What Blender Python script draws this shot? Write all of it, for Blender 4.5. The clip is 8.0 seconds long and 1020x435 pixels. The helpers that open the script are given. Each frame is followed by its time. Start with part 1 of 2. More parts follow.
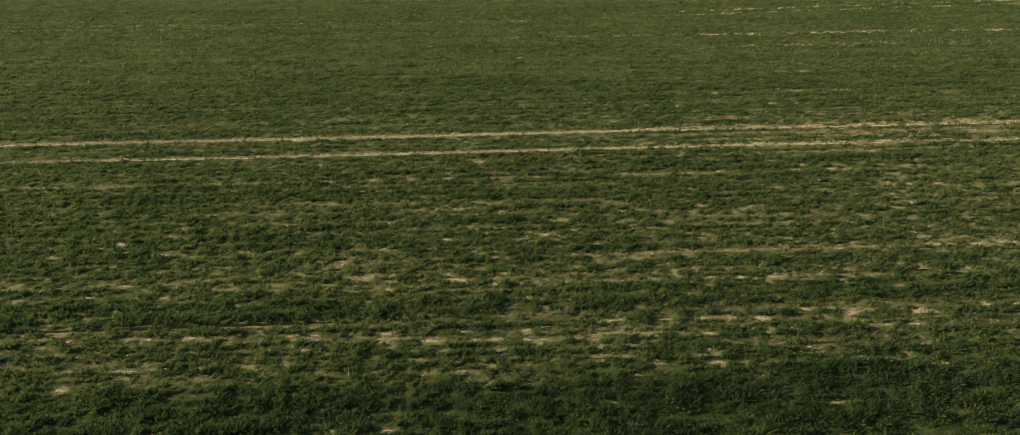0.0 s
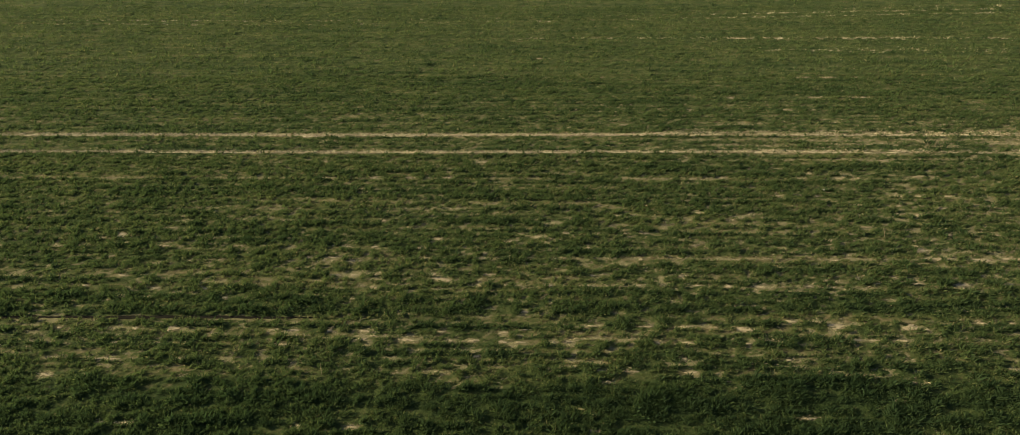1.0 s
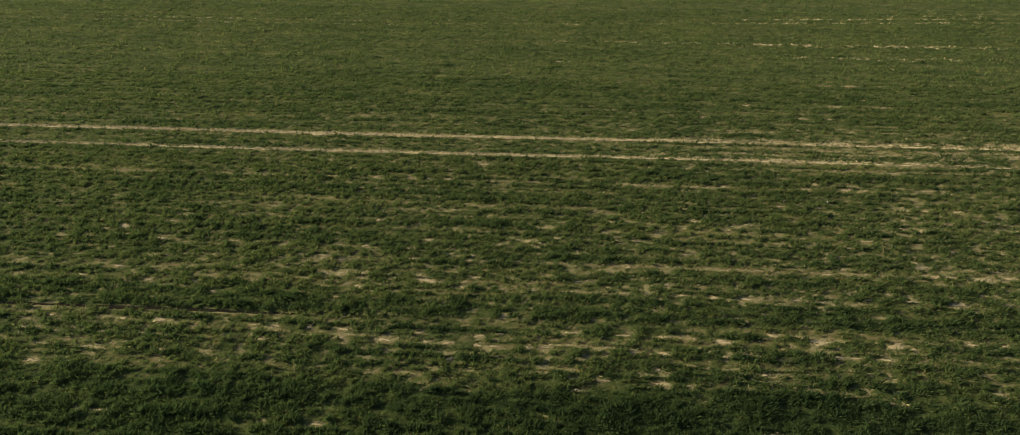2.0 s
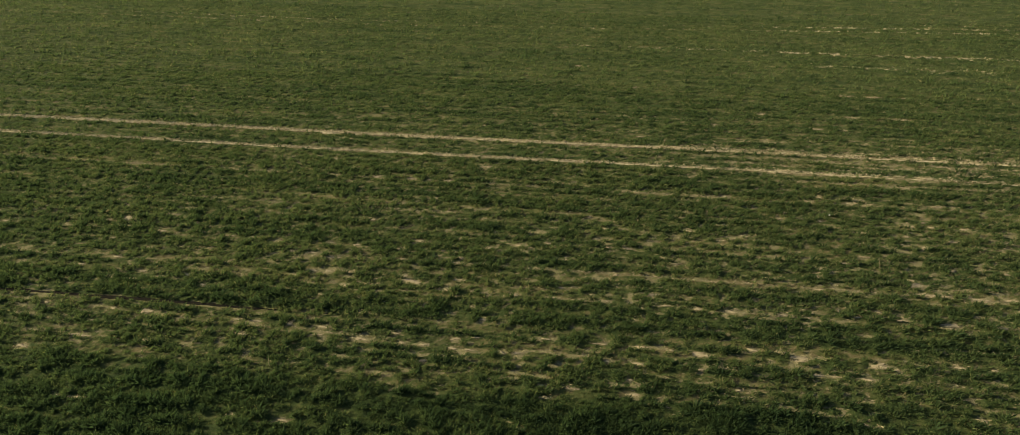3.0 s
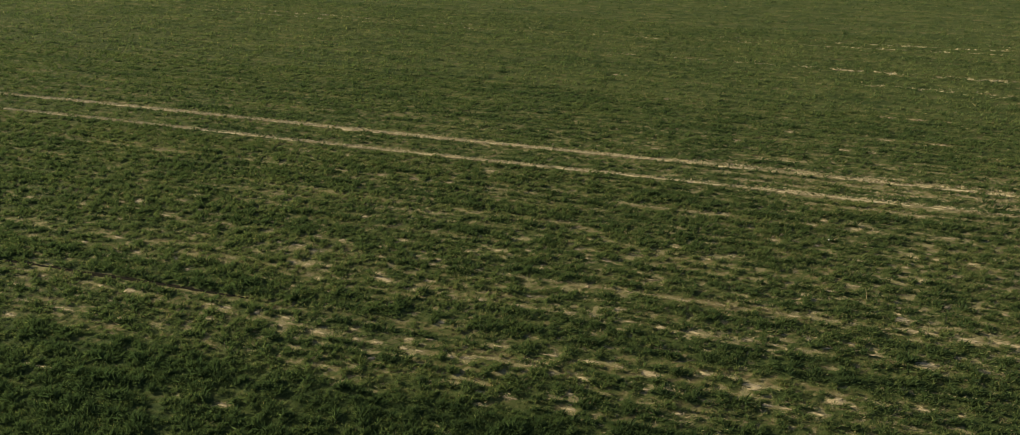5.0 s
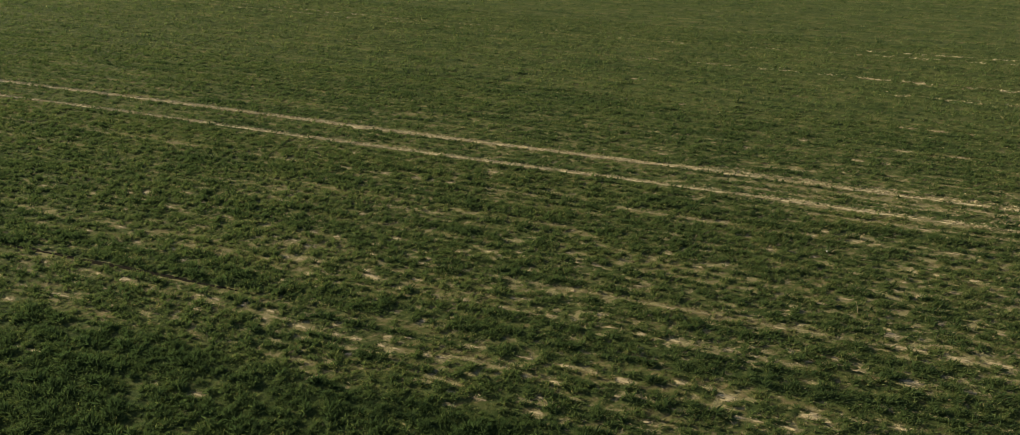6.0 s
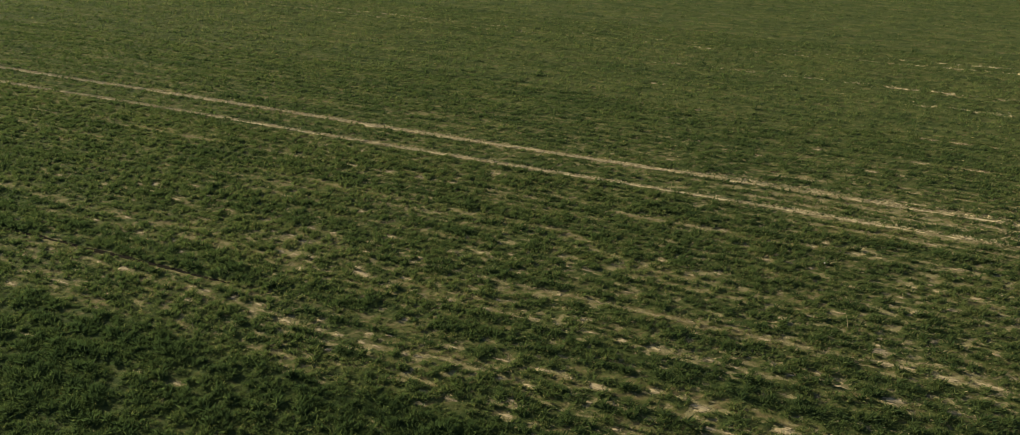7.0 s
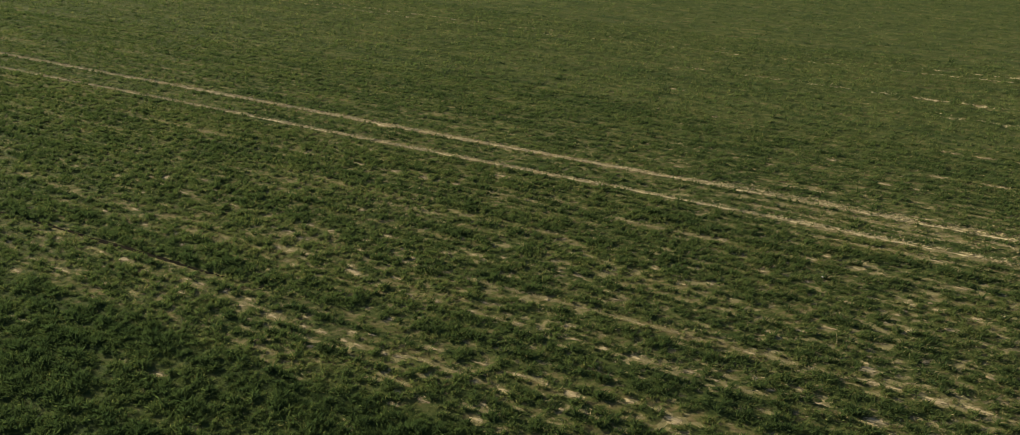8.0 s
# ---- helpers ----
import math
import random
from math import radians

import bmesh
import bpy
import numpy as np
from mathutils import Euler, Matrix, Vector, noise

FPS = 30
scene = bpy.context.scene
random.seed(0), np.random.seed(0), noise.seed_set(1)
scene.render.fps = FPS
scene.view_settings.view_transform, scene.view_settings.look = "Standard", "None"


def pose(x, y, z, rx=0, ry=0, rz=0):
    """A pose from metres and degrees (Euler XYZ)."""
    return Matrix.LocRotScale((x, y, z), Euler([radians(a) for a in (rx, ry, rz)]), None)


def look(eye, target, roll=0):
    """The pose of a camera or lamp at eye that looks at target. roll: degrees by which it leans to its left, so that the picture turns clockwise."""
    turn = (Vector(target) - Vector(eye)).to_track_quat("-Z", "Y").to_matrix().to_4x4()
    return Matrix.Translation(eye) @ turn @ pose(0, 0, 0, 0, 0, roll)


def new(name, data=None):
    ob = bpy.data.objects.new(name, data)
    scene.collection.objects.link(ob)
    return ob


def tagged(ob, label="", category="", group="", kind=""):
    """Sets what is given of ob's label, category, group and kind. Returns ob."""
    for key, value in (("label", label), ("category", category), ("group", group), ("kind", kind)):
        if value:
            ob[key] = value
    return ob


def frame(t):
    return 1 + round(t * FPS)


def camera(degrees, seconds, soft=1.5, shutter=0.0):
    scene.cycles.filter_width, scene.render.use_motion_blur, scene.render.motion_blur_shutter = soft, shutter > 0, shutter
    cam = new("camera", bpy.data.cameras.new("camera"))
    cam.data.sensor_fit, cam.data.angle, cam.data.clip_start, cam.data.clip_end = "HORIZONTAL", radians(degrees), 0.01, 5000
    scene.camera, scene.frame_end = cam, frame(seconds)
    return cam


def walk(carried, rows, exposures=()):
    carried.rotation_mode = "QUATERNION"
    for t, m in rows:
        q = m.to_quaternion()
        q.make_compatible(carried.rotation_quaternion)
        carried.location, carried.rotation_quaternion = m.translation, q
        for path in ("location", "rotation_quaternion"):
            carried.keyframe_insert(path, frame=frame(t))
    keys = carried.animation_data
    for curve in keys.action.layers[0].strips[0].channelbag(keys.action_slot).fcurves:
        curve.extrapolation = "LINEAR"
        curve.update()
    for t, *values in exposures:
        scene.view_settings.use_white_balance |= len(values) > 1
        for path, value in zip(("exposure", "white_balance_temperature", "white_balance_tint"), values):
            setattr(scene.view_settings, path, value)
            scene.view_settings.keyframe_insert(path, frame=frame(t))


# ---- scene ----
cam = camera(65.3, 8.0, soft=0.9)
# seconds, x, y, z, yaw, pitch, roll: a drone drifting to its right while it keeps turning to its left
PATH = [
    (0.0, 0.001, 0.000, 14.002, 0.86, -26.91, -1.88),
    (0.5, 0.978, 0.053, 13.993, 2.64, -26.90, -1.86),
    (1.0, 1.947, 0.146, 13.982, 4.42, -26.84, -1.82),
    (1.5, 2.907, 0.275, 13.968, 6.17, -26.75, -1.75),
    (2.0, 3.858, 0.434, 13.951, 7.91, -26.64, -1.67),
    (2.5, 4.798, 0.620, 13.928, 9.64, -26.51, -1.58),
    (3.0, 5.725, 0.829, 13.901, 11.34, -26.37, -1.47),
    (3.5, 6.639, 1.058, 13.868, 13.03, -26.23, -1.36),
    (4.0, 7.539, 1.307, 13.832, 14.70, -26.09, -1.24),
    (4.5, 8.422, 1.573, 13.793, 16.36, -25.96, -1.12),
    (5.0, 9.287, 1.856, 13.752, 18.01, -25.83, -1.00),
    (5.5, 10.132, 2.158, 13.713, 19.64, -25.72, -0.87),
    (6.0, 10.956, 2.479, 13.677, 21.26, -25.62, -0.73),
    (6.5, 11.757, 2.821, 13.648, 22.88, -25.53, -0.59),
    (7.0, 12.532, 3.187, 13.630, 24.49, -25.45, -0.45),
    (7.5, 13.280, 3.580, 13.626, 26.09, -25.38, -0.30),
    (8.0, 13.999, 4.005, 13.641, 27.70, -25.32, -0.13),
]
walk(cam, [(t, pose(x, y, z, 90 + pitch, 0, yaw) @ pose(0, 0, 0, 0, 0, roll)) for t, x, y, z, yaw, pitch, roll in PATH])

# ---- light: a low evening sun along the rows, from the -x side ----
SUN_HEIGHT, SUN_SIDE = 22.0, -3.0
world = bpy.data.worlds.new("evening_sky")
scene.world = world
world.use_nodes = True
wn = world.node_tree.nodes
sky = wn.new("ShaderNodeTexSky")
sky.sky_type, sky.sun_disc = "NISHITA", False
sky.sun_elevation, sky.sun_rotation = radians(SUN_HEIGHT), radians(270 - SUN_SIDE)
wn["Background"].inputs["Strength"].default_value = 0.062
world.node_tree.links.new(sky.outputs[0], wn["Background"].inputs["Color"])
sun = new("sun", bpy.data.lights.new("sun", "SUN"))
sun.data.energy, sun.data.angle, sun.data.color = 5.0, radians(0.6), (1.0, 0.88, 0.60)
h, s = radians(SUN_HEIGHT), radians(SUN_SIDE)
sun.matrix_basis = look((-math.cos(h) * math.cos(s) * 60, -math.cos(h) * math.sin(s) * 60, math.sin(h) * 60), (0, 0, 0))
scene.view_settings.exposure = 1.02


# ---- materials ----
def shader(name):
    mat = bpy.data.materials.new(name)
    mat.use_nodes = True
    nt = mat.node_tree
    return mat, nt, nt.nodes["Principled BSDF"]


def noise_node(nt, scale, detail=4.0, rough=0.6, stretch=(1, 1, 1)):
    co = nt.nodes.new("ShaderNodeTexCoord")
    mp = nt.nodes.new("ShaderNodeMapping")
    mp.inputs["Scale"].default_value = stretch
    nz = nt.nodes.new("ShaderNodeTexNoise")
    nz.inputs["Scale"].default_value, nz.inputs["Detail"].default_value = scale, detail
    nz.inputs["Roughness"].default_value = rough
    nt.links.new(co.outputs["Object"], mp.inputs["Vector"])
    nt.links.new(mp.outputs["Vector"], nz.inputs["Vector"])
    return nz.outputs["Fac"]


def ramp(nt, fac, stops):
    rp = nt.nodes.new("ShaderNodeValToRGB")
    while len(rp.color_ramp.elements) < len(stops):
        rp.color_ramp.elements.new(0.5)
    for el, (p, col) in zip(rp.color_ramp.elements, stops):
        el.position, el.color = p, (*col, 1)
    nt.links.new(fac, rp.inputs["Fac"])
    return rp.outputs["Color"]


def mixed(nt, a, b, fac, kind="MIX"):
    mx = nt.nodes.new("ShaderNodeMix")
    mx.data_type, mx.blend_type = "RGBA", kind
    for sock, v in (("A", a), ("B", b)):
        slot = [i for i in mx.inputs if i.name == sock and i.type == "RGBA"][0]
        if isinstance(v, tuple):
            slot.default_value = (*v, 1)
        else:
            nt.links.new(v, slot)
    if isinstance(fac, float):
        mx.inputs["Factor"].default_value = fac
    else:
        nt.links.new(fac, mx.inputs["Factor"])
    return [o for o in mx.outputs if o.type == "RGBA"][0]


def bumped(nt, bsdf, fac, strength, distance):
    bp = nt.nodes.new("ShaderNodeBump")
    bp.inputs["Strength"].default_value, bp.inputs["Distance"].default_value = strength, distance
    nt.links.new(fac, bp.inputs["Height"])
    nt.links.new(bp.outputs["Normal"], bsdf.inputs["Normal"])


def attribute(nt, name):
    at = nt.nodes.new("ShaderNodeAttribute")
    at.attribute_name = name
    return at.outputs["Fac"]


def leaf_material(name, lush, mid, light, dry, relief=0.0):
    mat, nt, bsdf = shader(name)
    speck = noise_node(nt, 17.0, 4.0, 0.7, (0.7, 1.2, 1))
    mottled = nt.nodes.new("ShaderNodeMath")
    mottled.operation = "MULTIPLY_ADD"
    mottled.inputs[1].default_value = 0.62
    nt.links.new(speck, mottled.inputs[0])
    shifted = nt.nodes.new("ShaderNodeMath")
    shifted.operation = "SUBTRACT"
    shifted.inputs[1].default_value = 0.31
    nt.links.new(attribute(nt, "dryness"), shifted.inputs[0])
    nt.links.new(shifted.outputs[0], mottled.inputs[2])
    blade = ramp(nt, mottled.outputs[0], [(0.0, lush), (0.43, mid), (0.68, light), (1.0, dry)])
    wide = ramp(nt, noise_node(nt, 0.35, 3.0, 0.55, (0.5, 1.2, 1)), [(0.3, (0.82, 0.86, 0.8)), (0.7, (1.16, 1.1, 1.0))])
    col = mixed(nt, blade, wide, 1.0, "MULTIPLY")
    nt.links.new(col, bsdf.inputs["Base Color"])
    bsdf.inputs["Roughness"].default_value = 0.75
    bsdf.inputs["Specular IOR Level"].default_value = 0.03
    if relief:
        bumped(nt, bsdf, speck, 1.0, relief)
    tr = nt.nodes.new("ShaderNodeBsdfTranslucent")
    nt.links.new(mixed(nt, col, (1.5, 1.55, 1.35), 1.0, "MULTIPLY"), tr.inputs["Color"])
    mx = nt.nodes.new("ShaderNodeMixShader")
    mx.inputs["Fac"].default_value = 0.38
    nt.links.new(bsdf.outputs[0], mx.inputs[1])
    nt.links.new(tr.outputs[0], mx.inputs[2])
    nt.links.new(mx.outputs[0], nt.nodes["Material Output"].inputs["Surface"])
    return mat


def soil_material():
    mat, nt, bsdf = shader("field_soil")
    grain = noise_node(nt, 22.0, 6.0, 0.75)
    soil = ramp(nt, grain, [(0.25, (0.14, 0.112, 0.064)), (0.5, (0.29, 0.237, 0.14)), (0.75, (0.45, 0.375, 0.23))])
    crop = ramp(nt, noise_node(nt, 16.0, 6.0, 0.75, (0.6, 1, 1)), [(0.3, (0.026, 0.044, 0.009)), (0.5, (0.062, 0.085, 0.018)), (0.7, (0.135, 0.13, 0.04))])
    nt.links.new(mixed(nt, soil, crop, attribute(nt, "crop")), bsdf.inputs["Base Color"])
    bsdf.inputs["Roughness"].default_value = 0.95
    bsdf.inputs["Specular IOR Level"].default_value = 0.0
    bumped(nt, bsdf, grain, 1.0, 0.06)
    return mat


def straw_material(name, dark, mid, pale, gloss=0.2):
    mat, nt, bsdf = shader(name)
    grain = noise_node(nt, 14.0, 6.0, 0.72, (0.6, 1.4, 1))
    blot = noise_node(nt, 1.6, 3.0, 0.6)
    col = ramp(nt, grain, [(0.28, dark), (0.5, mid), (0.7, pale)])
    tone = ramp(nt, blot, [(0.3, (0.78, 0.76, 0.74)), (0.7, (1.12, 1.08, 1.02))])
    nt.links.new(mixed(nt, col, tone, 1.0, "MULTIPLY"), bsdf.inputs["Base Color"])
    bsdf.inputs["Roughness"].default_value = 0.9
    bsdf.inputs["Specular IOR Level"].default_value = gloss
    bumped(nt, bsdf, grain, 0.4, 0.02)
    return mat


LEAF_TONES = (0.032, 0.052, 0.0225), (0.070, 0.098, 0.0355), (0.118, 0.134, 0.053), (0.235, 0.195, 0.108)
WHEAT = leaf_material("wheat_leaf", *LEAF_TONES)
MAT = leaf_material("wheat_bottom_leaves", *LEAF_TONES, 0.10)
SOIL = soil_material()
STRAW = straw_material("matted_straw", (0.17, 0.138, 0.078), (0.35, 0.288, 0.17), (0.50, 0.425, 0.27))
TRACK = straw_material("dry_track", (0.27, 0.225, 0.135), (0.57, 0.49, 0.305), (0.78, 0.69, 0.46))
# near-black colours standing in for the shade down between the furrow's plants
FURROW_SHADE = straw_material("furrow_shade", (0.010, 0.010, 0.008), (0.018, 0.017, 0.013), (0.03, 0.028, 0.022), 0.0)
STALK = straw_material("dead_stalk", (0.30, 0.23, 0.13), (0.45, 0.36, 0.22), (0.55, 0.46, 0.30))
STONE = straw_material("pale_stone", (0.55, 0.53, 0.48), (0.68, 0.66, 0.60), (0.78, 0.76, 0.70))


# ---- the field's plan ----
def chance(i, j, seed):
    n = (i * 374761393 + j * 668265263 + seed * 1442695041) & 0xFFFFFFFF
    n = ((n ^ (n >> 13)) * 1274126177) & 0xFFFFFFFF
    n = ((n ^ (n >> 15)) * 2246822519) & 0xFFFFFFFF
    return ((n ^ (n >> 16)) & 0xFFFF) / 65535.0


def grain(x, y, seed):
    i, j = np.floor(x).astype(np.int64), np.floor(y).astype(np.int64)
    u, v = x - i, y - j
    u, v = u * u * (3 - 2 * u), v * v * (3 - 2 * v)
    low = chance(i, j, seed) * (1 - u) + chance(i + 1, j, seed) * u
    high = chance(i, j + 1, seed) * (1 - u) + chance(i + 1, j + 1, seed) * u
    return low * (1 - v) + high * v


def clouds(x, y, seed, octaves=3):
    total, size, norm = 0.0, 1.0, 0.0
    for k in range(octaves):
        total = total + size * grain(x * 2 ** k + 17.3 * k, y * 2 ** k - 9.1 * k, seed + k)
        norm, size = norm + size, size * 0.55
    return total / norm


def rise(a, b, v):
    k = np.clip((v - a) / (b - a), 0, 1)
    return k * k * (3 - 2 * k)


def height(x, y):
    """The long convex slope of the field: nearly level below the drone, falling away behind."""
    u, v = np.clip(x / 20, -2.5, 2.5), (y - 27) / 20
    far = np.where(v < 1.7, v * v, 1.7 ** 2 + 3.4 * (np.minimum(v, 8.0) - 1.7))
    far = np.where(v < -1.5, 2.25, far)
    return -0.488 * far - 0.157 * u * np.clip(v, -1.5, 1.7) + 0.006 * u * u


# bare straw patches on the drill rows: y of the row, then x of each patch
ROWS_NEAR = (
    (15.9, (-10.4, -9.7, -5.0, -3.6, 2.7)), (14.7, (-8.3, -1.0)), (16.5, (2.8, 8.2)), (17.8, (-13.1, -9.0, 3.2)),
    (18.3, (3.0, 3.9, 5.5)), (18.6, (-11.7, -13.3, 14.3)), (18.9, (-0.6, 5.4, 8.3)),
    (19.35, (-11.8, -14.5, -10.5, -7.6, -6.5, 14.1)),
    (19.65, (-9.0, -4.2, -2.8, -1.5, -0.8, 2.1, 3.7, 4.7, 5.6, 7.3)), (19.88, (-8.9, 10.5, 11.0, 11.8)),
    (20.08, (-14.0, -11.5, -10.3, -7.1, -6.4, -5.3, -4.2, -1.8, 0.1)),
    (20.45, (2.8, 4.4, 5.6, 6.5, 7.3, 10.1, 12.2, 12.7)), (20.8, (8.8, 9.6, 14.4, 15.3)),
    (21.85, (-12.9, -12.0, -9.3, -5.0, -3.7)), (22.4, (-11.9, -10.2)),
)
ROWS_MIDDLE = (
    (22.75, (-0.9, 0.0, 1.4, 2.7, 3.6, 7.3, 8.3, 10.6, 14.7)), (23.0, (-2.0, 12.1, 13.4, 14.9, 16.2)),
    (23.4, (-4.7, -2.6, -0.6, 2.9, 5.9, 12.8)), (24.5, (-17.8, -14.6, -7.2, -6.4, -3.0, -1.0, 4.6, 7.9, 11.2)),
    (25.3, (-16.0, -13.0, -9.2, -10.1, -6.1, -5.0, -1.7, 2.8, 17.8)),
    (25.9, (-15.7, -2.8, 1.8, 6.2, 11.5, 14.4, 16.0)), (26.4, (2.0, 4.2, 4.9, 8.4, 12.3, 15.8, 17.4)),
    (28.0, (8.0, 9.1, 13.2, 15.3)), (28.8, (3.3, 5.2, 14.9)), (29.7, (10.5, 12.0, 15.2, 16.0, 17.1)),
)
ROWS_FAR = (
    (31.5, (-8.5, -6.4, -4.8, -3.1, 8.6, 11.8)), (32.0, (1.6, 12.3, 13.4)), (33.3, (-11.2, -9.0, -1.8, 0.8)),
    (38.4, (4.9, 9.8, 11.1, 20.5)), (40.9, (13.6, 14.8, 8.6)), (43.2, (11.1, 15.7, 17.8, 18.2)),
    (47.7, (0.8, 4.2, 15.8, 16.3, 17.5, 17.8, 19.2)), (53.0, (0.2, 0.9)),
)
ROWS_BETWEEN = (
    (18.6, (-9.4,)), (19.6, (0.1, 0.6, 1.6)), (20.22, (0.7,)), (21.18, (0.7,)), (21.9, (-2.2,)), (22.52, (-14.5, -4.4, 0.6)),
    (22.8, (4.4, 5.2, 6.3, 9.9)), (23.19, (-13.5,)), (23.31, (-5.9, -5.3, 11.6)), (24.27, (-6.3, -5.5)), (24.5, (1.6,)),
    (24.87, (-0.9, 11.8)), (25.22, (-19.9, -17.1, -3.3)), (25.53, (-14.6, 6.6, 14.3)), (25.73, (-0.1,)), (26.1, (-12.0, 1.0)),
    (26.7, (-13.3,)), (26.98, (3.7, 13.1)), (27.36, (-9.0, -5.1, 5.8)), (27.53, (8.3,)), (27.86, (4.0,)), (28.13, (7.1, 14.6)),
    (28.56, (16.4,)), (28.9, (8.4, 13.3)), (29.15, (15.1,)), (30.1, (15.8,)), (30.27, (10.8, 17.9)), (31.5, (13.4, 14.2)),
    (31.65, (16.7,)), (32.97, (17.7,)), (33.48, (15.9,)),
)
# the largest patches: x, y, half length, half width
LARGE = (
    (14.35, 25.2, 0.40, 0.24), (14.7, 24.62, 0.70, 0.15), (16.1, 24.55, 0.50, 0.17), (17.1, 24.65, 0.40, 0.13),
    (-11.75, 18.55, 0.50, 0.09), (-10.3, 20.1, 0.36, 0.17), (-2.3, 23.1, 0.42, 0.16), (10.1, 20.6, 0.30, 0.2),
    (12.25, 20.55, 0.30, 0.2), (7.3, 20.35, 0.32, 0.2), (-15.0, 26.1, 0.36, 0.24), (14.8, 22.95, 0.45, 0.14),
)
PATCHES = [(x, y, 0.13 + 0.22 * chance(k, int(x * 10), 5), 0.07 + 0.09 * chance(k, int(x * 10), 6))
           for k, (y, xs) in enumerate(ROWS_NEAR + ROWS_MIDDLE + ROWS_BETWEEN) for x in xs]
PATCHES += [(x, y, 0.22 + 0.26 * chance(k, int(x * 10), 7), (0.10 + 0.10 * chance(k, int(x * 10), 8)) * (1 + 0.02 * (y - 30)))
            for k, (y, xs) in enumerate(ROWS_FAR) for x in xs]
PATCHES += list(LARGE)

TRACKS = ((36.87, 0.18), (34.53, 0.13))


def far_track(x):
    """The middle of the second pair of wheel tracks, which bends away behind."""
    return 68.2 + 0.115 * np.maximum(0, x + 20) + 0.001 * np.minimum(0, x + 20) ** 2


def furrow_line(x):
    return 20.6 + 0.021 * (x + 15) + 0.03 * np.sin(x / 3.0)


def gap(d, half, edge):
    return 1 - rise(half - edge, half + edge, np.abs(d))


# rows where the seed has failed: y, from x, to x, half width
THIN_ROWS = (
    (24.52, -4, 22, 0.05), (31.42, -34, 10, 0.09), (22.72, -6, 18, 0.055), (35.55, 8, 40, 0.07), (37.4, 6, 30, 0.08),
    (33.6, 10, 34, 0.06), (60.5, -2, 48, 0.22), (24.22, -20, -3, 0.05), (19.82, -14, 12, 0.05), (25.9, -19, -6, 0.05),
    (21.6, 6, 19, 0.05), (23.05, 5, 18, 0.05), (28.4, -16, 6, 0.05), (118.4, -30, 60, 0.3),
)


def bare(x, y):
    """How bare the ground is, 0 to 1: wheel tracks, thin rows and patches where the crop has failed."""
    wob = clouds(x / 0.55, y / 0.3, 11, 2) - 0.5
    slow = clouds(x / 6.0, y * 0 + 3.5, 12, 2)
    out = np.zeros_like(x)
    for ty, half in TRACKS:
        d = y - ty - 0.05 * np.sin(x / 5.0)
        broken = 1.25 + 0.4 * slow - 0.6 * rise(5, 16, x)
        out = np.maximum(out, gap(d + 0.16 * wob, half * (0.7 + 0.7 * slow), 0.09) * np.clip(broken + 1.2 * wob, 0, 1))
    for k, (ty, x0, x1, half) in enumerate(THIN_ROWS):
        hold = clouds((x + 31 * k) / 1.3, y * 0 + k, 21 + k, 2)
        out = np.maximum(out, gap(y - ty + 0.1 * wob, half, half * 0.8) * rise(0.42 - 0.2 * (k == 0), 0.62 - 0.2 * (k == 0), hold) * rise(x0, x0 + 2, x) * (1 - rise(x1 - 2, x1, x)))
    strands = rise(0.60, 0.74, clouds(x / 1.9, y / 0.13, 57, 2)) * rise(3, 10, x)
    out = np.maximum(out, strands * np.maximum(gap(y - 37.1, 0.55, 0.25), 0.8 * gap(y - 35.3, 1.1, 0.4)))
    for off in (-1.1, 1.1):
        hold = clouds(x / 1.6, y * 0 + 8 + off, 41, 2)
        out = np.maximum(out, gap(y - far_track(x) - off + 0.2 * wob, 0.2, 0.12) * rise(0.25, 0.5, hold))
    streak = clouds((x + 0.2 * y) / 1.1, y / 0.15, 51, 2)
    spot = clouds((x - 0.3 * y) / 0.32, y / 0.14, 61, 2)
    many = patchy(x, y)
    thin = 0.8 * rise(0.65, 0.80, 0.5 * streak + 0.5 * spot + 0.10 * many) * (1 - 0.6 * rise(37, 44, y))
    fleck = rise(0.635, 0.775, clouds((x - 0.2 * y) / 0.26, y / 0.10, 65, 2) + 0.08 * many) * (1 - 0.8 * rise(37, 50, y)) * rise(17.4, 18.2, y)
    thin = np.maximum(thin, 0.9 * fleck)
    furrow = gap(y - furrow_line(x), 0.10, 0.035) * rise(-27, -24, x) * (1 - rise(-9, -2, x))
    return out, np.maximum(thin, 0.95 * furrow)


def patchy(x, y):
    """Where the stand is thin: the strip in front, and most of the middle."""
    p = 0.35 * rise(17.6, 18.6, y) + 0.22 * rise(17.6, 18.2, y) * (1 - rise(20.4, 20.8, y)) - 0.3 * rise(20.7, 20.9, y) * (1 - rise(21.8, 22.3, y))
    p = p + 0.2 * rise(22, 23, y) * (1 - rise(28, 31, y)) - 0.25 * rise(36, 44, y) - 0.2 * rise(60, 70, y)
    p = p - 0.3 * (1 - rise(-17, -6, x))
    return p + 0.25 * rise(2, 20, x) * (1 - rise(60, 70, y)) * rise(18, 20, y) + 0.5 * (clouds(x / 9, y / 6, 71, 2) - 0.5)


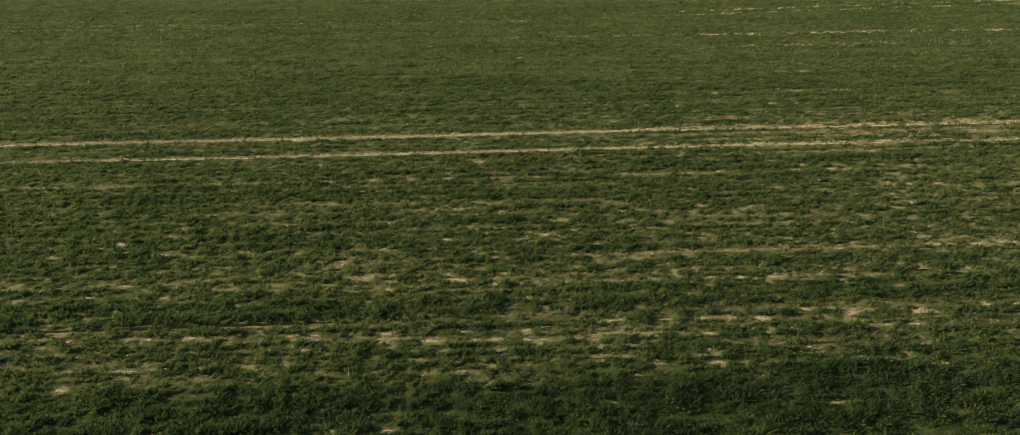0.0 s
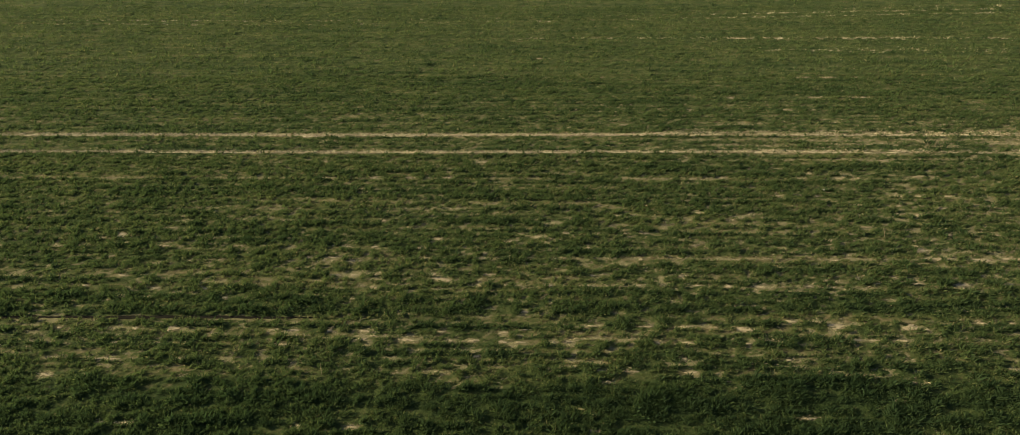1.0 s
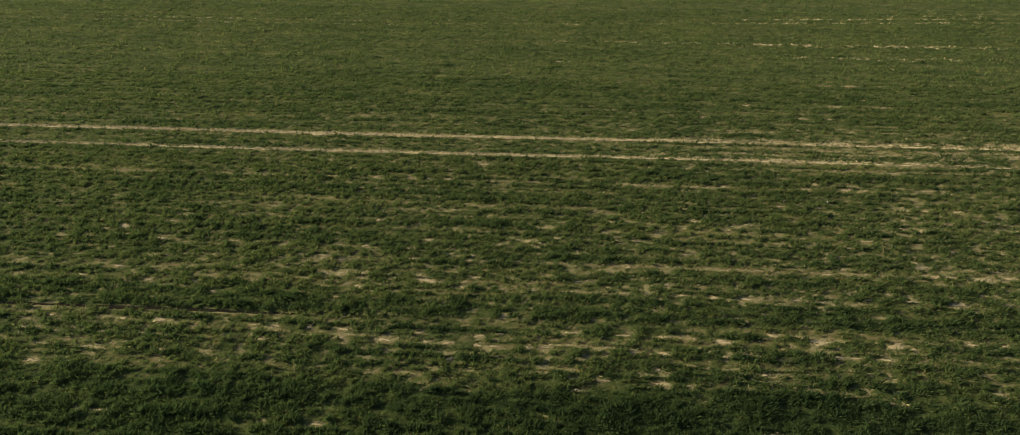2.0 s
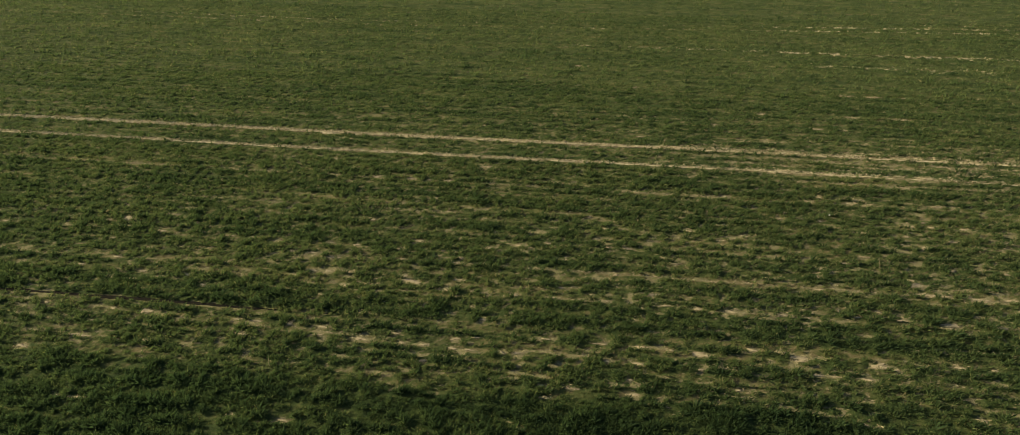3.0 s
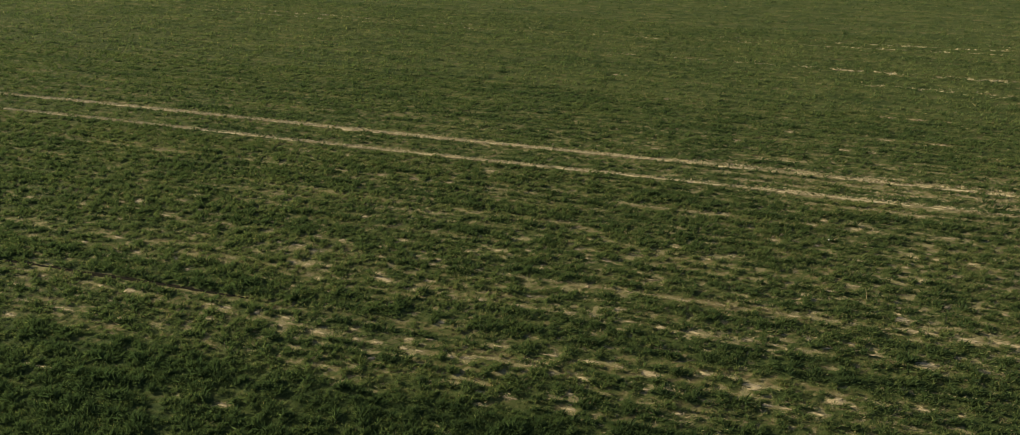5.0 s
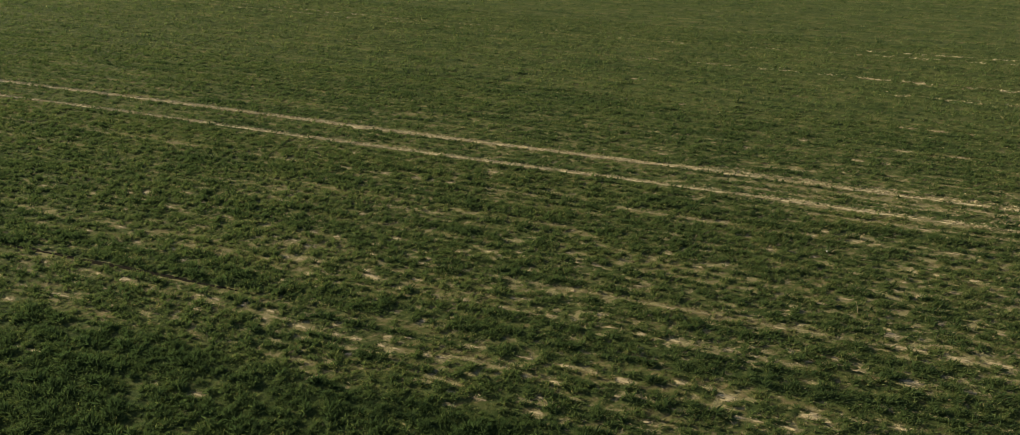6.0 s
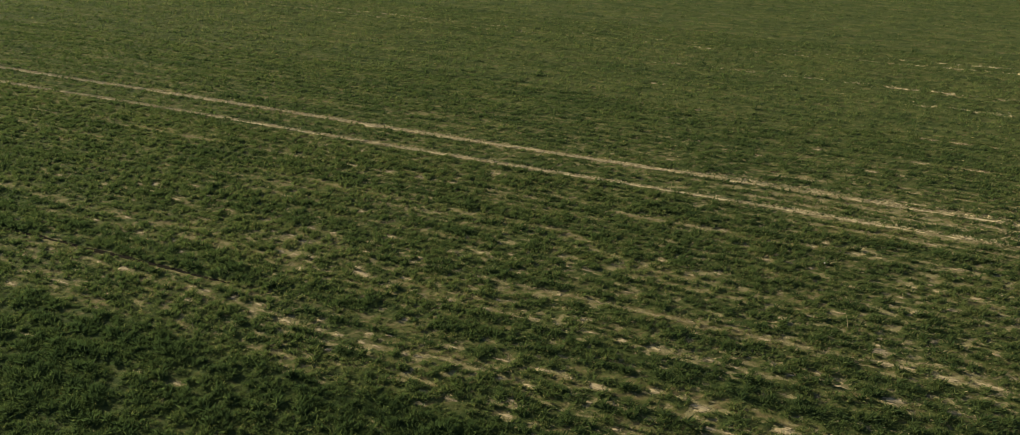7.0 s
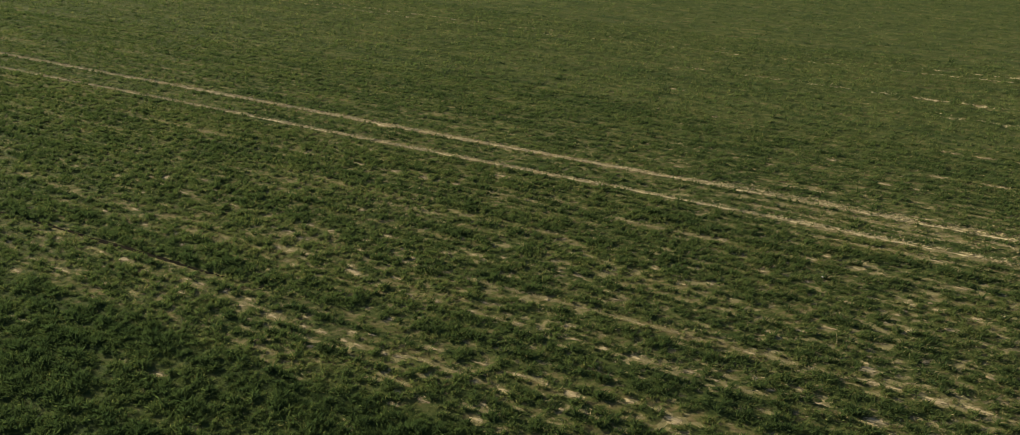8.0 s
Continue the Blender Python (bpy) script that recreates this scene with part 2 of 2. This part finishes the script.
def lush(x, y):
    """Taller, denser crop: the near strip and one narrow strip behind the furrow."""
    edge = 17.6 + 0.04 * np.maximum(0, x) + 1.3 * (clouds(x / 2.5, y / 1.5, 81, 3) - 0.5)
    near = 1 - rise(edge - 0.6, edge + 1.0, y)
    d = y - furrow_line(x)
    strip = rise(0.03, 0.10, d) * (1 - rise(0.5, 1.6, d)) * (0.75 + 0.6 * gap(d - 0.2, 0.16, 0.08))
    return np.maximum(near, 0.62 * strip)


def in_patches(x, y):
    out = np.zeros_like(x)
    order = np.argsort(y)
    ranked = y[order]
    for k, (px, py, a, b) in enumerate(PATCHES):
        band = order[np.searchsorted(ranked, py - 1.9 * b):np.searchsorted(ranked, py + 1.9 * b)]
        near = band[np.abs(x[band] - px) < a * 1.9]
        if len(near):
            dx, dy = (x[near] - px) / a, (y[near] - py) / b
            ragged = 0.9 * (clouds(x[near] / 0.22, y[near] / 0.12, 91 + k, 2) - 0.5)
            out[near] = np.maximum(out[near], 1 - rise(0.55, 1.3, np.sqrt(dx * dx + dy * dy) + 1.3 * ragged))
    return out


def seen_part(x, y):
    """The stretch of the field below and ahead of the drone, with a margin."""
    left = np.minimum(-6.5 - 1.58 * (y - 12.3), -15.5 - 0.62 * (y - 16.1))
    right = np.maximum(14.5 + 0.60 * (y - 15.2), 19.5)
    return (x > left) & (x < right) & (x < 52) & (y > 11.0) & ((y < 92) | (x > -62 + 1.25 * (y - 92)))


def link_mesh(name, verts, faces, material, smooth=False):
    me = bpy.data.meshes.new(name)
    me.vertices.add(len(verts))
    me.vertices.foreach_set("co", np.asarray(verts, dtype=np.float32).ravel())
    faces = np.asarray(faces, dtype=np.int32)
    n, k = faces.shape
    me.loops.add(n * k)
    me.loops.foreach_set("vertex_index", faces.ravel())
    me.polygons.add(n)
    me.polygons.foreach_set("loop_start", np.arange(0, n * k, k, dtype=np.int32))
    me.polygons.foreach_set("use_smooth", np.full(n, smooth))
    me.update(calc_edges=True)
    me.materials.append(material)
    return new(name, me)


def set_attribute(ob, name, values, domain):
    at = ob.data.attributes.new(name, "FLOAT", domain)
    at.data.foreach_set("value", np.asarray(values, dtype=np.float32))


# ---- ground: one sheet to the horizon ----
def steps(lo, hi, step, reach):
    inner = np.arange(lo, hi + step / 2, step)
    grow = np.cumsum(step * 1.22 ** np.arange(1, 60))
    grow = grow[grow < reach]
    return np.concatenate([(lo - grow)[::-1], inner, hi + grow])


gx, gy = steps(-72, 62, 1.0, 1500), steps(8, 100, 1.0, 1500)
X, Y = np.meshgrid(gx, gy)
Z = height(X, Y) + 0.03 * (clouds(X / 1.2, Y / 0.7, 101) - 0.5)
idx = np.arange(X.size).reshape(X.shape)
quads = np.stack([idx[:-1, :-1], idx[:-1, 1:], idx[1:, 1:], idx[1:, :-1]], -1).reshape(-1, 4)
ground = link_mesh("ground", np.stack([X, Y, Z], -1).reshape(-1, 3), quads, SOIL, True)
outside = np.where(seen_part(X.ravel(), Y.ravel()) & (Y.ravel() < 160), 0.45 + 0.5 * rise(34, 60, Y.ravel()), 1.0)
set_attribute(ground, "crop", outside, "POINT")
tagged(ground, "brown crumbly field soil under a young crop", "ground", kind="structure")


# ---- the crop ----
ROW = 0.15


def row_vigour(x, y):
    """How strong each drill row grows along its length, 0 to 1."""
    r = np.floor(y / ROW + 0.5)
    return 0.72 * grain(x / 8.0, r, 211) + 0.28 * grain(x / 1.3, r, 213)


def stand(x, y, tall):
    """How the crop stands: how bare, how tall in metres, how yellow."""
    b = np.maximum(np.maximum(*bare(x, y)), 0.9 * in_patches(x, y))
    rich = lush(x, y)
    coarse = np.where(y < 48, 1.0, np.where(y < 78, 1.2, 1.7))
    u = x + 0.33 * y + 0.4 * clouds(x / 1.1, y / 0.8, 117, 2)
    broad = grain(u / (0.50 * coarse), y / (0.22 * coarse), 111)
    small = grain((u - 0.5 * y) / (0.19 * coarse), y / (0.11 * coarse), 115)
    edge = 0.12 * rise(40, 60, y)
    tuft = rise(0.30 + 0.5 * edge, 0.68 - 0.5 * edge, 0.38 * broad + 0.62 * small)
    vigour = row_vigour(x, y) - 0.5
    hump = clouds((x + 0.2 * y) / 0.62, y / 0.5, 241, 2) - 0.5
    patch = clouds(x / 2.4, y / 0.9, 121, 2) - 0.5
    tallness = tall * (0.5 + 0.25 * rich + 0.72 * tuft + 0.85 * vigour + 0.35 * patch + 1.3 * rich * hump)
    tallness = np.clip(tallness, 0.3 * tall, 2.0 * tall) * (1 - 0.35 * b)
    calm = 1 - 0.25 * rise(36, 58, y)
    uneven = 0.34 * (clouds(x / 1.8, y / 0.4, 131, 3) - 0.5) - 0.26 * (tuft - 0.48) - 0.55 * vigour
    dry = 0.47 - 0.235 * rich + 0.4 * b * calm + uneven * calm + 0.11 * rise(38, 62, y) - 0.30 * rich * hump
    dry = dry - 0.07 * (1 - rise(-19, -7, x)) * (1 - rise(26, 36, y))
    return b, tallness, dry


def reach_of(y1):
    return -6.5 - 1.58 * (y1 - 12.3), 14.5 + 0.6 * (y1 - 15.2) + 6


def canopy(name, label, y0, y1, step, tall, seed):
    """The low mat of bottom leaves, tuft by tuft, with holes where the soil shows."""
    rng = np.random.default_rng(seed)
    x0, x1 = reach_of(y1)
    A, B = np.meshgrid(np.arange(x0, min(x1, 54), step), np.arange(y0, y1 + step, step * 0.9))
    shape = A.shape
    inside = seen_part(A, B)
    x = A[inside] + rng.normal(0, 0.22 * step, inside.sum())
    y = B[inside] + rng.normal(0, 0.2 * step, inside.sum())
    b, tallness, dry = stand(x, y, tall)
    fine = rng.uniform(-0.5, 0.5, len(x))
    mat = (0.40 + 0.3 * rise(42, 62, y)) * tallness * (1 + 0.7 * fine) * (1 - 1.3 * b) - 0.008
    number = np.full(shape, -1)
    number[inside] = np.arange(len(x))
    q = np.stack([number[:-1, :-1], number[:-1, 1:], number[1:, 1:], number[1:, :-1]], -1).reshape(-1, 4)
    q = q[(q >= 0).all(1)]
    q = q[(mat[q] > -0.004).any(1)]
    ob = link_mesh(name, np.stack([x, y, height(x, y) + mat], -1), q, MAT, True)
    set_attribute(ob, "dryness", np.clip(dry + (0.06 + 0.4 * fine) * (1 - 0.7 * rise(36, 55, y)), 0, 1), "POINT")
    return tagged(ob, label, "crop", kind="stuff")


def leaves(name, label, y0, y1, per_m2, number, width, tall, spread, seed):
    """Slender arching blades, plant by plant along the drill rows."""
    rng = np.random.default_rng(seed)
    x0, x1 = reach_of(y1)
    n = int((x1 - x0) * (y1 - y0) * per_m2)
    x, y = rng.uniform(x0, x1, n), rng.uniform(y0, y1, n)
    if y1 < 50:
        y = np.where(rng.random(n) < 0.8, np.floor(y / ROW + 0.5) * ROW + rng.normal(0, 0.03, n), y)
    keep = seen_part(x, y)
    x, y = x[keep], y[keep]
    b, tallness, dry = stand(x, y, tall)
    keep = rng.random(len(x)) > b * 1.05 + 0.65 * (1 - rise(0.4, 0.95, tallness / tall))
    x, y, b, tallness, dry = (v[keep] for v in (x, y, b, tallness, dry))
    each = rng.normal(0, 1, len(x))
    tallness = tallness * np.clip(1 + 0.22 * each, 0.5, 1.6)
    x, y, b, tallness, dry = (np.repeat(v, number) for v in (x, y, b, tallness, dry - 0.07 * each))
    m = len(x)
    bx, by = x + rng.normal(0, spread, m), y + rng.normal(0, spread, m)
    out, turn = rng.uniform(0, 2 * np.pi, m), rng.uniform(0, 2 * np.pi, m)
    length = tallness * rng.uniform(0.65, 1.35, m)
    lean = rng.uniform(0.15, 0.9, m)
    w = width * rng.uniform(0.7, 1.3, m)
    z = height(bx, by) + 0.1 * tallness - 0.01
    rx, ry, up = lean * np.cos(out) + 0.12, lean * np.sin(out), np.sqrt(1 - lean ** 2)
    base = np.stack([bx, by, z], -1)
    tip = np.stack([bx + length * rx, by + length * ry, z + length * up], -1)
    side = np.stack([bx + 0.42 * length * rx + w * np.cos(turn), by + 0.42 * length * ry + w * np.sin(turn), z + length * (0.55 * up + 0.08)], -1)
    ob = link_mesh(name, np.stack([base, side, tip], 1).reshape(-1, 3), np.arange(3 * m).reshape(-1, 3), WHEAT)
    set_attribute(ob, "dryness", np.clip(dry + rng.normal(0, 0.07, m) + 0.4 * (rng.random(m) < (0.10 if y1 < 40 else 0.04)), 0, 1), "FACE")
    return tagged(ob, label, "crop", kind="stuff")


# y from and to, mat step, plants, blades of each, blade width, height, spread
STANDS = (
    ("dense dark green young wheat in a lush strip", 11, 17.75, 0.11, 160, 13, 0.0085, 0.115, 0.024),
    ("young green wheat standing thin between pale straw patches", 17.75, 34, 0.12, 125, 11, 0.012, 0.125, 0.020),
    ("short green wheat beside the pale wheel tracks", 34, 48, 0.16, 52, 9, 0.021, 0.125, 0.028),
    ("short green wheat on the far slope", 48, 78, 0.24, 18, 6, 0.038, 0.17, 0.05),
    ("even green wheat in the distance", 78, 165, 0.45, 5.5, 5, 0.06, 0.18, 0.09),
)
for k, (label, y0, y1, step, plants, number, width, tall, spread) in enumerate(STANDS):
    canopy("young_wheat", label, y0, y1, step, tall, 30 + k)
    leaves("wheat_leaves", "upright leaf blades of " + label, y0, y1, plants, number, width, tall, spread, 40 + k)


# ---- the same field all around ----
def field_around(label, x0, x1, y0, y1, step, inner, seed):
    """A coarser mat of the same crop outside the seen stretch; inner: a box left out for a finer one."""
    rng = np.random.default_rng(seed)
    A, B = np.meshgrid(np.arange(x0, x1 + step, step), np.arange(y0, y1 + step, step * 0.9))
    inside = ~seen_part(A - 1.2 * step, B) | ~seen_part(A + 1.2 * step, B) | ~seen_part(A, B + 1.2 * step) | ~seen_part(A, B - 1.2 * step)
    if inner:
        inside &= (A < inner[0]) | (A > inner[1]) | (B < inner[2]) | (B > inner[3])
    x, y = A[inside] + rng.normal(0, 0.2 * step, inside.sum()), B[inside] + rng.normal(0, 0.2 * step, inside.sum())
    number = np.full(A.shape, -1)
    number[inside] = np.arange(len(x))
    q = np.stack([number[:-1, :-1], number[:-1, 1:], number[1:, 1:], number[1:, :-1]], -1).reshape(-1, 4)
    tuft = clouds(x / (2.2 * step), y / (1.5 * step), 191, 2)
    rich = lush(x, y)
    z = height(x, y) + 0.01 + (0.11 + 0.07 * rich) * tuft * (1 - 0.7 * seen_part(x, y))
    ob = link_mesh("young_wheat", np.stack([x, y, z], -1), q[(q >= 0).all(1)], MAT, True)
    set_attribute(ob, "dryness", np.clip(0.45 - 0.33 * rich + 0.5 * (clouds(x / 2, y / 0.5, 195, 2) - 0.5) - 0.5 * (tuft - 0.5), 0, 1), "POINT")
    tagged(ob, label, "crop", kind="stuff")


field_around("young green wheat below the drone", -26, 40, -20, 34, 0.24, (), 60)
field_around("green wheat field stretching on all around", -110, 95, -60, 170, 0.9, (-25, 39, -19, 33), 61)


# ---- wheel tracks ----
def wheel_track(middle, half, x0, x1, label, worn=0.22):
    xs = np.arange(x0, x1, 0.09)
    across = np.linspace(-1, 1, 7)
    A, B = np.meshgrid(xs, across)
    torn = worn + 0.27 * rise(4, 13, A)
    edge = half * (-0.15 + 2.3 * clouds(A / 0.42, 3 * np.sign(B) + middle(0.0), 141, 2)) * (0.7 + 0.7 * clouds(A / 6.0, A * 0 + 3.5, 12, 2)) * rise(torn, torn + 0.24, clouds(A / 0.7, A * 0 + middle(0.0), 145, 2))
    Yt = middle(A) + B * edge + 0.16 * (clouds(A / 0.9, A * 0 + middle(0.0), 147, 2) - 0.5) * (0.4 + rise(4, 13, A))
    Zt = height(A, Yt) + 0.03 * (clouds(A / 1.2, Yt / 0.7, 101) - 0.5) + 0.02 * (1 - B ** 4) - 0.012 + 0.02 * (clouds(A / 0.25, Yt / 0.15, 151, 2) - 0.5)
    i = np.arange(A.size).reshape(A.shape)
    q = np.stack([i[:-1, :-1], i[:-1, 1:], i[1:, 1:], i[1:, :-1]], -1).reshape(-1, 4)
    return tagged(link_mesh("wheel_track", np.stack([A, Yt, Zt], -1).reshape(-1, 3), q, TRACK, True), label, "wheel track", "tractor wheel tracks", "structure")


wheel_track(lambda x: 36.87 + 0.05 * np.sin(x / 5.0), 0.115, -64, 44, "broad pale wheel track of dry trampled straw and soil")
wheel_track(lambda x: 34.53 + 0.05 * np.sin(x / 5.0), 0.088, -64, 44, "narrow pale wheel track of dry trampled straw and soil")
wheel_track(lambda x: far_track(x) + 1.1, 0.09, -70, 46, "faint overgrown wheel track bending across the far wheat", 0.30)
wheel_track(lambda x: far_track(x) - 1.1, 0.09, -70, 46, "faint overgrown wheel track bending across the far wheat", 0.30)


# ---- the furrow in front of the taller strip, its shade painted near-black ----
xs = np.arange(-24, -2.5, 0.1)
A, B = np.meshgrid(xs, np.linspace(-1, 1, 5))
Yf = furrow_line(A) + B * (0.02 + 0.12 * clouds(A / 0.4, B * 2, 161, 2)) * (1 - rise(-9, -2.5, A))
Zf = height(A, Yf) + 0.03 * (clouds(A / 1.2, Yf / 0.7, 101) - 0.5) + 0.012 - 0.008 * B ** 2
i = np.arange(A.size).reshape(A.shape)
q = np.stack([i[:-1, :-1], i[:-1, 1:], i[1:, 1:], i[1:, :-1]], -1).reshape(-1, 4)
tagged(link_mesh("furrow", np.stack([A, Yf, Zf], -1).reshape(-1, 3), q, FURROW_SHADE, True), "narrow furrow between wheat rows, painted dark for the shade in it", "furrow", kind="structure")


# ---- bare patches of matted straw ----
def straw_patch(k, px, py, a, b):
    rng = random.Random(k)
    rings, spokes = 4, 18
    verts = []
    phase = [rng.uniform(0, 6.28) for _ in range(3)]
    for r in range(1, rings + 1):
        for s in range(spokes):
            th = 2 * math.pi * s / spokes
            rag = 1 + 0.22 * math.sin(2 * th + phase[0]) + 0.18 * math.sin(3 * th + phase[1]) + 0.14 * math.sin(5 * th + phase[2]) + rng.uniform(-0.12, 0.12)
            q = r / rings * rag
            verts.append((a * q * math.cos(th), b * q * math.sin(th), r))
    verts.append((0, 0, 0))
    P = np.array(verts)
    ring = P[:, 2] / rings
    Zp = height(P[:, 0] + px, P[:, 1] + py) - float(height(np.array([px]), np.array([py]))[0])
    P[:, 2] = Zp + 0.012 * (1 - ring ** 2) - 0.006 * ring + np.array([rng.uniform(-0.006, 0.006) for _ in verts])
    c = len(verts) - 1
    tris = [(c, s, (s + 1) % spokes) for s in range(spokes)]
    for r in range(rings - 1):
        for s in range(spokes):
            i, j = r * spokes + s, r * spokes + (s + 1) % spokes
            if r < rings - 2 or rng.random() > 0.4:
                tris += [(i, i + spokes, j + spokes), (i, j + spokes, j)]
    ob = link_mesh("straw_patch", P, tris, STRAW, True)
    ob.location = (px, py, float(height(np.array([px]), np.array([py]))[0]) + (0.012 if py < 50 else 0.04))
    size = "wide" if a > 0.3 else "small"
    return tagged(ob, size + " bare patch of pale matted straw between wheat plants", "straw patch", "bare straw patches in the crop")


for k, (px, py, a, b) in enumerate(PATCHES):
    small = 0.78 if (px, py, a, b) in LARGE else 0.5 if py < 17 else 0.57 if py < 50 else 0.85
    straw_patch(k, px, py, a * small, b * small * 0.8)


# ---- loose straw on everything bare ----
def straw_pieces(name, label, x, y, rng, tilt, material, bundle=1.0):
    m = len(x)
    size = bundle * (1 + np.maximum(0, y - 26) / 50)
    turn = rng.normal(0, 0.6, m)
    l, w = rng.uniform(0.015, 0.05, m) * size, rng.uniform(0.002, 0.005, m) * size
    dx, dy = np.cos(turn), np.sin(turn)
    z = height(x, y) + rng.uniform(0.02, 0.06, m)
    dip, roll = rng.normal(0, tilt, m) * l, rng.normal(0, 0.7, m) * w
    corner = []
    for e, s in ((-1, -1), (1, -1), (1, 1), (-1, 1)):
        corner.append(np.stack([x + e * l * dx - s * w * dy, y + e * l * dy + s * w * dx, z + e * dip + s * roll], -1))
    ob = link_mesh(name, np.stack(corner, 1).reshape(-1, 3), np.arange(4 * m).reshape(-1, 4), material)
    return tagged(ob, label, "straw", kind="stuff")


def litter(n, seed):
    rng = np.random.default_rng(seed)
    x, y = rng.uniform(-45, 36, n), rng.uniform(11.5, 64, n)
    keep = seen_part(x, y)
    x, y = x[keep], y[keep]
    gaps, thin = bare(x, y)
    b = np.maximum(np.maximum(0.6 * gaps, 0.2 * thin * (np.abs(y - furrow_line(x)) > 0.2)), 0.35 * in_patches(x, y))
    keep = rng.random(len(x)) < b
    return straw_pieces("loose_straw", "loose pale straw pieces strewn over bare soil", x[keep], y[keep], rng, 0.35, STRAW)


def track_straw(n, seed):
    rng = np.random.default_rng(seed)
    x = rng.uniform(-64, 42, n)
    which = rng.random(n) < 0.6
    y = np.where(which, 36.87, 34.53) + 0.05 * np.sin(x / 5.0) + rng.normal(0, 0.11, n) * np.where(which, 1.0, 0.75) * (1 + 0.6 * rise(5, 14, x)) + 0.10 * rise(4, 14, x)
    keep = rng.random(n) < rise(0.34, 0.55, 0.45 * clouds(x / 0.5, y / 0.12, 171, 2) + 0.55 * clouds(x / 1.6, y / 0.11, 175, 2) - 0.09 * rise(5, 14, x))
    return straw_pieces("trampled_straw", "pale trampled straw lying in the wheel tracks", x[keep], y[keep], rng, 0.65, TRACK)


def far_straw(n, seed):
    """Bundles of old straw along the broken lines far up the slope and in the far wheel tracks."""
    rng = np.random.default_rng(seed)
    which = rng.random(n)
    x = rng.uniform(-45, 48, n)
    side = np.where(rng.random(n) < 0.5, -1.1, 1.1)
    y = np.select([which < 0.36, which < 0.6, which < 0.86],
                  [60.4 + 0.02 * x - 0.0006 * x * x + rng.normal(0, 0.28, n), 55.7 - 0.02 * (x - 22) + rng.normal(0, 0.4, n), far_track(x) + side + rng.normal(0, 0.13, n)],
                  far_track(x) + 3.0 + rng.normal(0, 0.8, n))
    want = np.select([which < 0.36, which < 0.6, which < 0.86],
                     [0.12 + 0.7 * rise(2, 18, x) - 0.12 * rise(1, 3, -x), 0.7 * rise(13, 19, x) * (1 - rise(33, 36, x)), 0.08 + 0.2 * gap(x + 34, 8, 4) + 0.45 * rise(5, 28, x)],
                     0.35 * rise(22, 32, x))
    clump = rise(0.40, 0.60, 0.5 * clouds(x / 0.9, y / 0.35, 221, 2) + 0.5 * clouds(x / 0.4, y / 0.16, 225, 2))
    keep = rng.random(n) < want * clump
    return straw_pieces("old_straw", "pale old straw strewn in broken lines over far wheat", x[keep], y[keep], rng, 0.4, TRACK, 1.8)


litter(2600000, 9)
track_straw(60000, 10)
far_straw(90000, 11)


# ---- small things ----
def dry_stalk(x, y, tall, dx, dy):
    cu = bpy.data.curves.new("dry_stalk", "CURVE")
    cu.dimensions, cu.bevel_depth, cu.bevel_resolution = "3D", 0.008, 1
    sp = cu.splines.new("POLY")
    sp.points.add(5)
    for i, p in enumerate(sp.points):
        k = i / 5
        p.co = (dx * k * k, dy * k * k, tall * k, 1)
        p.radius = 1 - 0.65 * k
    cu.materials.append(STALK)
    ob = new("dry_stalk", cu)
    ob.location = (x, y, float(height(np.array([x]), np.array([y]))[0]))
    return tagged(ob, "thin dead yellow stalk standing above the young wheat", "stalk", "dead stalks in the crop")


dry_stalk(13.4, 26.1, 0.45, -0.1, 0.05)
dry_stalk(-4.95, 17.95, 0.42, 0.02, 0.02)

bm = bmesh.new()
bmesh.ops.create_icosphere(bm, subdivisions=2, radius=0.05)
for v in bm.verts:
    v.co *= 0.85 + 0.3 * noise.noise(v.co * 14)
    v.co.z *= 0.75
me = bpy.data.meshes.new("field_stone")
bm.to_mesh(me)
me.materials.append(STONE)
stone = new("field_stone", me)
stone.location = (12.42, 30.15, float(height(np.array([12.42]), np.array([30.15]))[0]) + 0.08)
tagged(stone, "single pale whitish stone lying in the wheat", "stone")
